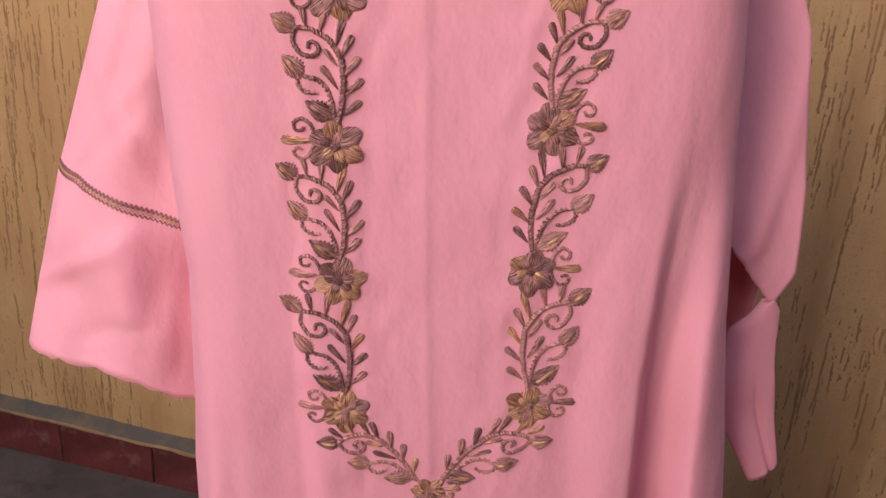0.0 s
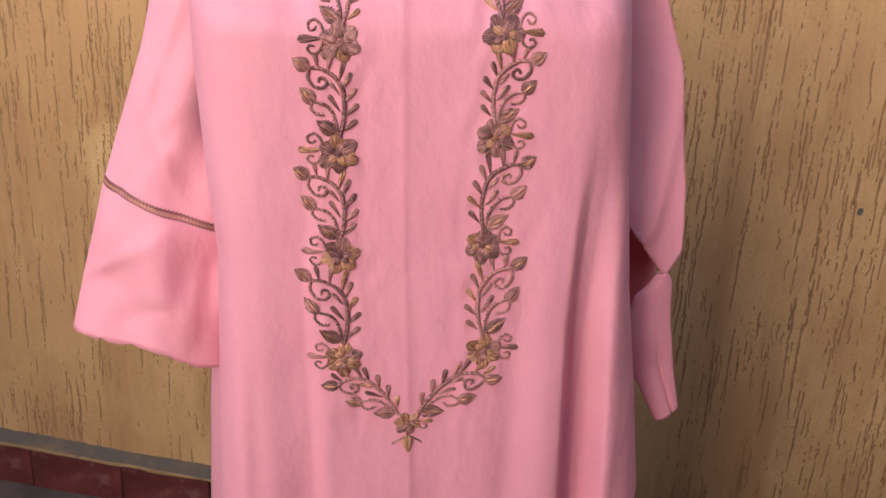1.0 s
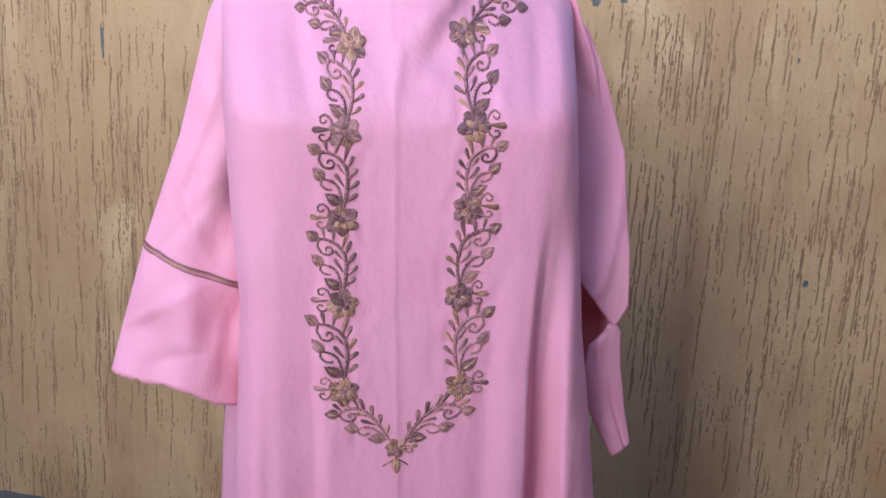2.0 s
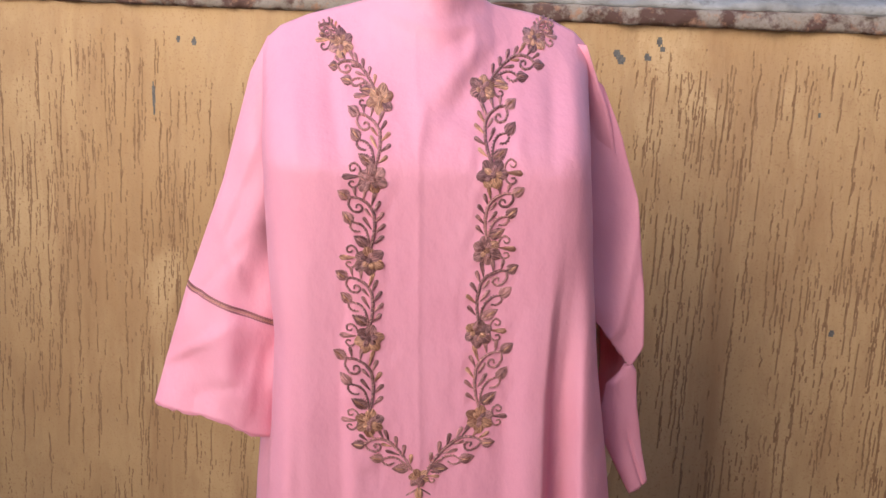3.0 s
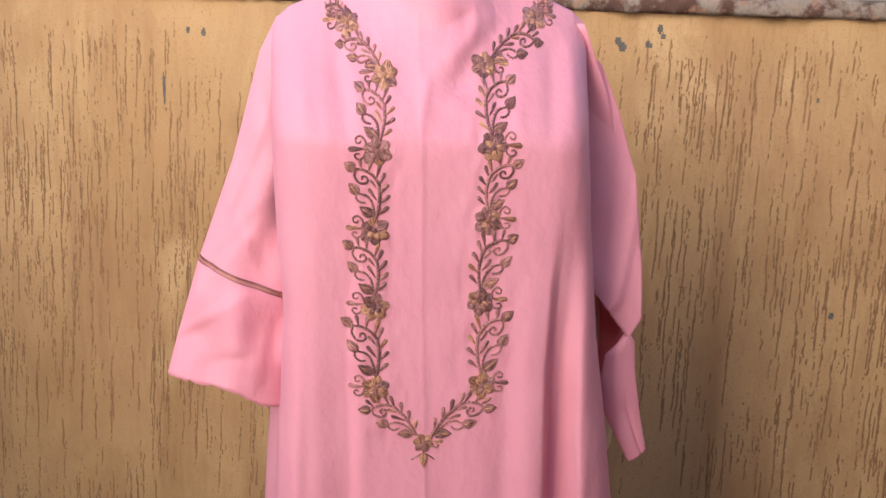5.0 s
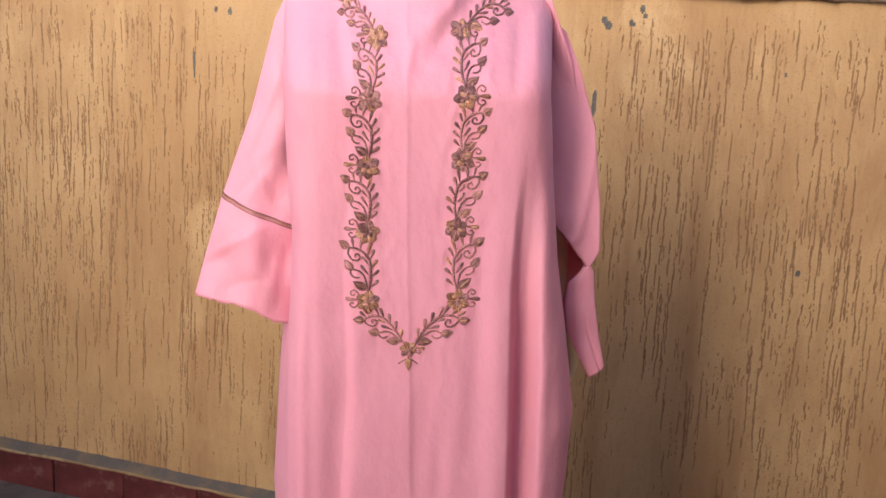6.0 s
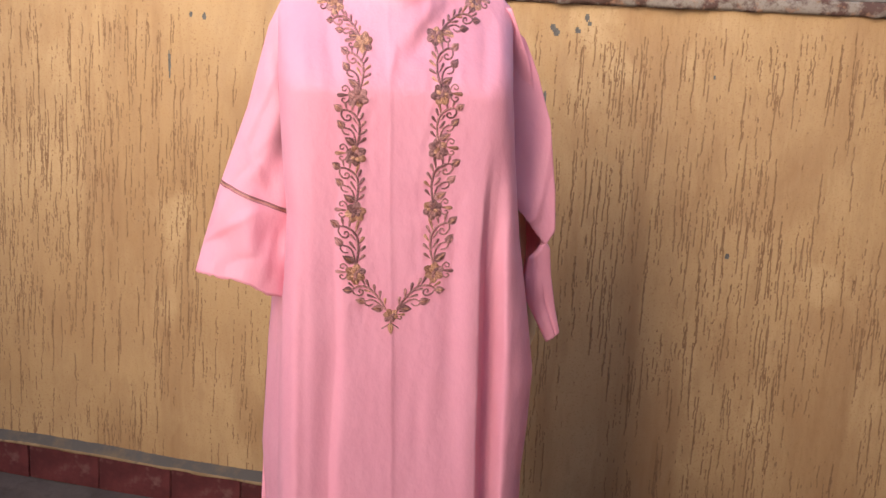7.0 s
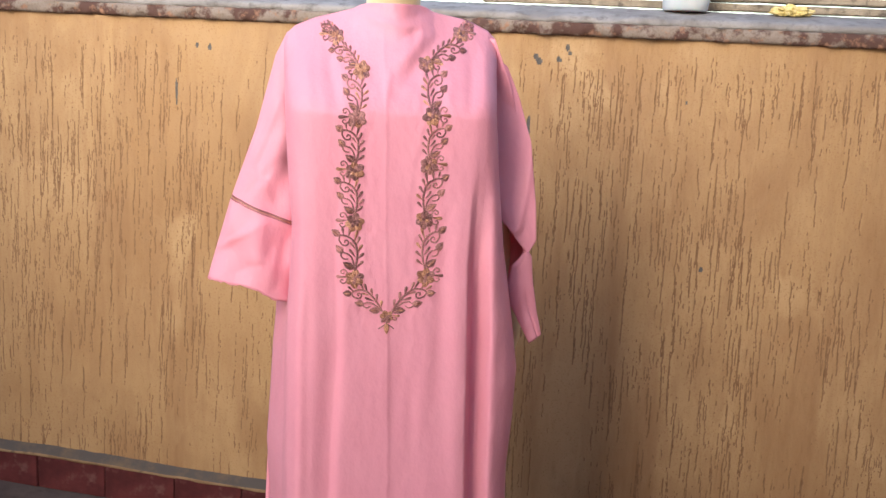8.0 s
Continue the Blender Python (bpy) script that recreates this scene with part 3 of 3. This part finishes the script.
def build_right_sleeve():
    outer = [(0, 0.194, 1.550), (0.06, 0.210, 1.542), (0.16, 0.230, 1.526), (0.30, 0.257, 1.462), (0.48, 0.280, 1.385), (0.76, 0.294, 1.262), (0.93, 0.298, 1.188), (1, 0.281, 1.160)]
    inner = [(0, 0.165, 1.545), (0.06, 0.165, 1.530), (0.3, 0.170, 1.460), (0.76, 0.185, 1.275), (1, 0.205, 1.254)]
    bulge = lambda s, c: -0.085 + 0.012 * step(0.0, 0.5, s) + 0.010 * math.sin(math.pi * 0.6 * c) * step(0, 0.3, s) + 0.045 * step(0.25, 1, s) + 0.004 * bell(c + s - 1.55, 0.07)
    front = right_layer("sleeve", outer, inner, bulge, 80, 40, "shaded sleeve gathered at the elbow", 4, dress)
    outer = [(0, 0.198, 1.578), (0.2, 0.236, 1.49), (0.45, 0.270, 1.36), (0.7, 0.286, 1.20), (0.78, 0.286, 1.155), (1, 0.275, 1.03)]
    inner = [(0, 0.13, 1.578), (1, 0.15, 1.02)]
    right_layer("sleeve_back", outer, inner, lambda s, c: -0.060 - 0.018 * math.sin(math.pi * c) - 0.10 * step(0.35, 0.7, s) * (1 - c ** 4), 50, 24, "inner side of the sleeve, deep pink", 6, front)
    outer = [(0, 0.284, 1.166), (0.06, 0.291, 1.155), (0.35, 0.297, 1.10), (0.7, 0.309, 1.04), (1, 0.321, 0.992)]
    inner = [(0, 0.273, 1.164), (0.06, 0.266, 1.153), (0.16, 0.250, 1.136), (0.35, 0.246, 1.10), (0.6, 0.253, 1.054), (0.85, 0.275, 1.012), (1, 0.296, 0.973)]
    fold = lambda s, c: -0.020 + 0.007 * math.sin(math.pi * c) ** 0.7 - 0.004 * bell(c - 0.60 - 0.1 * s, 0.05) * step(0.35, 0.7, s)
    right_layer("cuff", outer, inner, fold, 60, 34, "folded cuff end with a raw edge", 9, front)
    tube("braid", [Vector((0.300 - 0.020 * f + 0.0008 * (-1) ** i, 0.040 - 0.012 * f, 1.192 - 0.031 * f)) for i, f in enumerate(np.linspace(0, 1, 22))], lambda f: 0.0012, BRAID, front, "brown stitched braid")
    knot = [Vector((0.279 + 0.0042 * math.cos(a) * (1 + 0.2 * math.sin(3 * a)), 0.022 + 0.002 * math.sin(2 * a), 1.163 + 0.0020 * math.sin(a))) for a in np.linspace(0, 2 * math.pi, 20)]
    tube("knot", knot, lambda f: 0.0016, FABRIC, front)


build_front()
build_back()
build_side()
build_left_sleeve()
build_right_sleeve()


# ---- embroidery, stitched on the front ----
def pad(name, base, tip, width, height, material, parent, form="drop", turn=0.0):
    """A raised satin-stitch shape from base to tip (u, z), laid on the cloth."""
    bu, bz = base
    du, dz2 = tip[0] - bu, tip[1] - bz
    length = math.hypot(du, dz2) or 1e-6
    ax, az = du / length, dz2 / length
    rows, cols = (13, 7) if form != "bud" else (17, 9)
    verts, uvs, off = [], [], (base[0] * 977 + base[1] * 571) % 40
    for j in range(rows):
        f = j / (rows - 1)
        if form == "drop":
            w = 0.10 + 0.92 * f ** 0.9 * math.sqrt(max(0.0, 1 - f ** 5))
        elif form == "petal":
            w = math.sin(math.pi * (0.10 + 0.74 * f) ** 1.1) ** 0.6
        else:
            w = math.sin(math.pi * (0.05 + 0.95 * f) ** 0.75) ** 0.9 * (0.86 + 0.28 * (j % 2)) + 0.02
        for i in range(cols):
            c = -1 + 2 * i / (cols - 1)
            jag = 1 + (0.07 if (j + (c > 0)) % 2 else -0.07) * abs(c)
            side = c * w * width / 2 * jag * (1 + 0.10 * noise.noise(Vector((bu * 900, bz * 900 + j * 3.1, c * 2))))
            along = f * length + (0.26 * length * (math.sqrt(max(0.0, 1 - c * c)) - 0.6) * f ** 2 if form == "petal" else 0)
            bow = turn * length * math.sin(math.pi * f)
            u, z = bu + ax * along - az * (side + bow), bz + az * along + ax * (side + bow)
            h = height * (1 - c * c) ** (0.45 if form == "petal" else 0.6) * (0.35 + 0.65 * math.sin(math.pi * min(1, 0.12 + 0.85 * f)))
            if form == "bud":
                h *= 1 - 0.65 * bell(c, 0.22)
            if form == "petal":
                h *= 0.55 + 0.45 * f
            verts.append(surface(u, z, 0.0003 + h))
            uvs.append((off + side * 1500 + (f * 5 if form == "bud" else 0) * (1 if c > 0 else -1), off + f * length * 110))
    return mesh_object(name, verts, grid_faces(rows, cols), material, parent, uvs=uvs)


def cord(name, line, width, material, parent, beads=False, label=""):
    """A raised corded line through the points (u, z), laid on the cloth."""
    pts = np.array(line, float)
    d = np.concatenate([[0], np.cumsum(np.hypot(*np.diff(pts, axis=0).T))])
    n = max(10, int(d[-1] / 0.0016))
    # a smooth curve through the points
    tt = np.linspace(0, d[-1], n)
    us, zs = np.interp(tt, d, pts[:, 0]), np.interp(tt, d, pts[:, 1])
    for _ in range(max(2, n // 14)):
        us[1:-1] = us[1:-1] * 0.5 + (us[:-2] + us[2:]) * 0.25
        zs[1:-1] = zs[1:-1] * 0.5 + (zs[:-2] + zs[2:]) * 0.25
    verts, uvs, cols = [], [], 5
    for k in range(n):
        a, b = max(0, k - 1), min(n - 1, k + 1)
        tu, tz = us[b] - us[a], zs[b] - zs[a]
        ln = math.hypot(tu, tz) or 1e-9
        w = width * (1 + (0.38 if k % 2 else -0.30) * (1 if beads else 0.5)) * (0.65 + 0.35 * math.sin(math.pi * min(1.0, 0.15 + 0.8 * k / n)))
        shift = (0.0005 if k % 2 else -0.0005) if beads else 0.0
        for i in range(cols):
            c = -1 + 2 * i / (cols - 1)
            side = c * w / 2 + shift
            verts.append(surface(us[k] - tz / ln * side, zs[k] + tu / ln * side, 0.0003 + 0.62 * width * math.sqrt(max(0.0, 1 - c * c))))
            uvs.append((tt[k] * 900 + c * 1.1, c * 0.5))
    return mesh_object(name, verts, grid_faces(n, cols), material, parent, label, uvs=uvs)


def flower(u, z, r, seed, outer):
    rng = random.Random(seed)
    turn = rng.uniform(0, 1)
    gold = rng.uniform(0.15, 0.65)
    body = []
    for k in range(14):
        w = 2 * math.pi * k / 14
        body.append(surface(u + 0.24 * r * math.cos(w), z + 0.24 * r * math.sin(w), 0.0016))
    body2 = [surface(u + 0.17 * r * math.cos(2 * math.pi * k / 14), z + 0.17 * r * math.sin(2 * math.pi * k / 14), 0.0029) for k in range(14)]
    mid = [surface(u, z, 0.0030)]
    faces = grid_faces(2, 14, True) + [(14 + k, 14 + (k + 1) % 14, 28) for k in range(14)]
    centre = mesh_object("flower", body + body2 + mid, faces, rng.choice((THREAD, THREAD_GOLD)), dress, "raised embroidered flower in bronze thread",
                         uvs=[(k * 1.9, 0.4 * ring_) for ring_ in range(2) for k in range(14)] + [(13.0, 1.0)])
    for k in range(6):
        w = 2 * math.pi * (k + turn) / 6 + rng.uniform(-0.10, 0.10)
        rr = r * rng.uniform(0.92, 1.08)
        pad("petal", (u + 0.22 * r * math.cos(w), z + 0.22 * r * math.sin(w)), (u + rr * math.cos(w), z + rr * math.sin(w)), 0.84 * r, 0.0022 + 0.0010 * (k % 2),
            THREAD_GOLD if rng.random() < gold else THREAD, centre, "petal")
    for k in range(5):
        w = 2 * math.pi * (k + turn * 1.7) / 5 + rng.uniform(-0.15, 0.15)
        pad("petal", (u + 0.10 * r * math.cos(w), z + 0.10 * r * math.sin(w)), (u + 0.62 * r * math.cos(w), z + 0.62 * r * math.sin(w)), 0.50 * r, 0.0035 + 0.0006 * (k % 2),
            THREAD_GOLD if rng.random() < gold else THREAD, centre, "petal")
    # the two curls and the drop beside it
    o = outer
    k = r / 0.0145
    at = lambda x, y: (u + o * x * 0.001 * k, z + y * 0.001 * k)
    cord("curl", [at(11, 5), at(13, 12), at(18, 16), at(23, 13), at(22, 8), at(18, 8), at(17, 11)], 0.0025, THREAD, centre)
    cord("curl", [at(12, 1), at(14, -6), at(19, -9), at(24, -5), at(21, -1), at(18, -3)], 0.0024, THREAD, centre)
    pad("leaf", at(13, 3), at(30, 2), 0.0084 * k, 0.0022, THREAD_GOLD if rng.random() < 0.4 else THREAD, centre, "drop")


def sprig(a, b, outer, seed, squeeze=1.0, tail=True):
    """A spray that grows from the flower at a towards the flower at b; outer is the side on which its buds lie."""
    rng = random.Random(seed)
    au, az = a
    du, dz2 = b[0] - au, b[1] - az
    length = math.hypot(du, dz2)
    fx, fz = du / length, dz2 / length
    sx, sz = (fz, -fx)
    if sx * outer < 0:
        sx, sz = -sx, -sz
    k = length / 0.093
    kx = 0.001 * (0.55 + 0.45 * k) * squeeze

    def at(x, y):
        x = x * 1.04 + 0.02 * y - 4.0
        return (au + sx * x * kx + fx * y * 0.001 * k, az + sz * x * kx + fz * y * 0.001 * k)

    def jit(v):
        return v + rng.uniform(-0.9, 0.9)

    pick = lambda: THREAD_GOLD if rng.random() < 0.28 else THREAD
    stem = cord("sprig", [at(3, 13), at(0, 26), at(-1.5, 40), at(0, 56), at(7, 66), at(18, 72), at(26, 72)], 0.0038, THREAD, dress, label="embroidered spray of leaves in bronze thread")
    cord("curl", [at(26, 72), at(28, 64), at(23, 56), at(16, 55), at(12, 59), at(14, 64), at(19, 64), at(19, 60)], 0.0029, THREAD, stem)
    cord("stem", [at(4, 14), at(5, 26), at(8, 36), at(14, 42), at(24, 44)], 0.0027, THREAD, stem, beads=True)
    cord("curl", [at(24, 44), at(26, 38), at(21, 33), at(14, 33)], 0.0025, THREAD, stem, beads=True)
    buds = [(23, 43, 34, 55), (6, 17, 22, 28)] + ([(27, 71, 39, 80)] if tail else [])
    for x0, y0, x1, y1 in buds:
        p, q = at(x0, y0), at(jit(x1), jit(y1))
        pad("bud", p, q, 0.0124 * k ** 0.5, 0.0024, THREAD, stem, "bud")
        heart = (p[0] + 0.12 * (q[0] - p[0]), p[1] + 0.12 * (q[1] - p[1])), (p[0] + 0.80 * (q[0] - p[0]), p[1] + 0.80 * (q[1] - p[1]))
        pad("bud_heart", *heart, 0.0054 * k ** 0.5, 0.0034, THREAD_GOLD if rng.random() < 0.7 else THREAD, stem, "drop")
    for (x0, y0, x1, y1, w) in ((-1, 20, -11, 30, 4.6), (-2, 33, -13, 43, 4.8), (-2, 45, -11, 57, 4.8), (0, 56, -6, 70, 4.6), (2, 36, 11, 50, 4.2), (2, 50, 10, 60, 3.6), (3, 62, -2, 80, 4.6), (12, 70, 10, 84, 4.4), (20, 73, 22, 85, 4.0)):
        pad("leaf", at(x0, y0), at(jit(x1), jit(y1)), w * 0.00148 * k ** 0.5, 0.0023, pick(), stem, "drop")


FLOWERS_L = [(-0.066, 1.137), (-0.069, 1.243), (-0.070, 1.337), (-0.068, 1.430), (-0.060, 1.513), (-0.108, 1.571)]
FLOWERS_R = [(0.065, 1.142), (0.058, 1.251), (0.063, 1.351), (0.066, 1.438), (0.058, 1.527), (0.128, 1.584)]
for side, spots in ((-1, FLOWERS_L), (1, FLOWERS_R)):
    for n_, (fu, fz) in enumerate(spots):
        flower(fu, fz, 0.0164 if n_ < 4 else 0.0152, 40 * side + n_, side)
    for n_ in range(4):
        sprig(spots[n_], spots[n_ + 1], side, 100 * side + n_)
    sprig(spots[4], spots[5], side, 100 * side + 7, 0.8)
    sprig(spots[5], (spots[5][0] + side * 0.022, spots[5][1] + 0.032), side, 100 * side + 9, 0.75, tail=False)
FOOT = (-0.005, 1.064)
flower(FOOT[0], FOOT[1], 0.0120, 77, 1)
for side, spots in ((-1, FLOWERS_L), (1, FLOWERS_R)):
    sprig(FOOT, (spots[0][0] + side * 0.004, spots[0][1] + 0.004), side, 300 + side, 0.85)
foot_spray = cord("sprig", [(FOOT[0], FOOT[1] - 0.010), (FOOT[0], FOOT[1] - 0.016)], 0.0024, THREAD, dress, label="embroidered bud at the point of the neckline")
pad("bud", (FOOT[0], FOOT[1] - 0.013), (FOOT[0] + 0.001, FOOT[1] - 0.034), 0.010, 0.0026, THREAD_GOLD, foot_spray, "bud")
for side in (-1, 1):
    pad("leaf", (FOOT[0], FOOT[1] - 0.013), (FOOT[0] + side * 0.015, FOOT[1] - 0.024), 0.0034, 0.0018, THREAD, foot_spray, "drop")


# ---- the mannequin inside the dress ----
def build_mannequin():
    rings = [(-0.043, 0.0, -0.06, 0.16, 0.13), (-0.015, 0, -0.06, 0.16, 0.13), (0.0, 0, -0.06, 0.03, 0.03), (0.50, 0, -0.06, 0.03, 0.03), (0.60, 0, -0.06, 0.12, 0.07), (0.75, 0, -0.06, 0.155, 0.085),
             (0.95, 0, -0.06, 0.14, 0.08), (1.10, 0, -0.06, 0.105, 0.07), (1.30, 0, -0.058, 0.125, 0.085), (1.42, 0, -0.045, 0.14, 0.105), (1.52, 0, -0.07, 0.15, 0.06),
             (1.565, 0, -0.075, 0.13, 0.038), (1.595, 0, -0.072, 0.085, 0.036), (1.615, 0, -0.066, 0.054, 0.050), (1.66, 0, -0.062, 0.050, 0.052), (1.71, 0, -0.060, 0.052, 0.056), (1.73, 0, -0.060, 0.044, 0.048)]
    n = 28
    verts, faces = [], []
    for z, cu, cv, ru, rv in rings:
        verts += [(cu + ru * math.cos(2 * math.pi * k / n), -cv + rv * math.sin(2 * math.pi * k / n), z) for k in range(n)]
    faces += grid_faces(len(rings), n, True)
    faces += [tuple(range(n))[::-1], tuple(range(len(verts) - n, len(verts)))]
    # arms hanging at the sides, the right one ending in a hand below the cuff
    for arm in ([(0.150, 1.53, 0.036), (0.185, 1.46, 0.036), (0.215, 1.33, 0.032), (0.238, 1.20, 0.028), (0.268, 1.08, 0.022), (0.280, 1.02, 0.018), (0.285, 0.985, 0.021), (0.285, 0.95, 0.018), (0.278, 0.905, 0.009)],
                [(-0.150, 1.53, 0.036), (-0.180, 1.46, 0.036), (-0.205, 1.33, 0.032), (-0.225, 1.20, 0.026), (-0.235, 1.12, 0.022)]):
        start = len(verts)
        m = 14
        for u, z, r in arm:
            verts += [(u + r * 0.8 * math.cos(2 * math.pi * k / m), 0.128 + r * 0.75 * math.sin(2 * math.pi * k / m), z) for k in range(m)]
        faces += grid_faces(len(arm), m, True, start)
        faces += [tuple(range(start, start + m)), tuple(range(len(verts) - m, len(verts)))[::-1]]
    ob = mesh_object("mannequin", verts, faces, SKIN)
    ob.matrix_world = DRESS_AT
    tagged(ob, "cream plastic mannequin wearing the pink kaftan dress", "mannequin")


build_mannequin()


# ---- things on the wall's top ----
def build_tub():
    prof = [(0.0, 0.0), (0.058, 0.0), (0.063, 0.004), (0.066, 0.03), (0.070, 0.085), (0.074, 0.088), (0.075, 0.096), (0.071, 0.097), (0.067, 0.088), (0.062, 0.03), (0.058, 0.006), (0.0, 0.005)]
    n = 40
    verts = [(r * math.cos(2 * math.pi * k / n), r * math.sin(2 * math.pi * k / n), z) for r, z in prof for k in range(n)]
    ob = mesh_object("plastic_tub", verts, grid_faces(len(prof), n, True), MILKY)
    ob.matrix_world = pose(0.592, 1.70, 1.677, -2, 0, 0)
    tagged(ob, "milky white plastic tub standing on the wall", "tub")


def build_rag():
    bm = bmesh.new()
    bmesh.ops.create_icosphere(bm, subdivisions=4, radius=1)
    for v in bm.verts:
        d = v.co.copy()
        k = 1 + 0.35 * noise.noise(d * 2.2) + 0.18 * noise.noise(d * 5.5)
        v.co = Vector((d.x * 0.055 * k, d.y * 0.03 * k, max(-0.012, d.z * 0.017 * k + 0.004 * noise.noise(d * 9))))
    me = bpy.data.meshes.new("foam_scrap")
    bm.to_mesh(me)
    bm.free()
    me.materials.append(SPONGE)
    ob = new("foam_scrap", me)
    ob.matrix_world = pose(0.885, 1.70, 1.688, 0, 0, 6)
    tagged(ob, "torn scrap of yellow foam lying on the wall", "foam scrap")


def build_boards():
    rng = random.Random(5)
    for x, y, z, w, d, h, rz in ((0.95, 1.790, 1.697, 1.9, 0.050, 0.022, 0.4), (1.02, 1.800, 1.723, 2.0, 0.07, 0.020, 0.9), (0.80, 1.795, 1.748, 1.7, 0.06, 0.020, -0.5)):
        ob = bevel_box("wooden_board", (w, d, h), WOOD, bevel=0.003, rough=0.003, cuts=24, seed=z * 9)
        ob.matrix_world = pose(x, y, z, 0, 0, rz)
        tagged(ob, "weathered grey wooden board lying on the wall", "board", "boards on the wall")


build_tub()
build_rag()
build_boards()
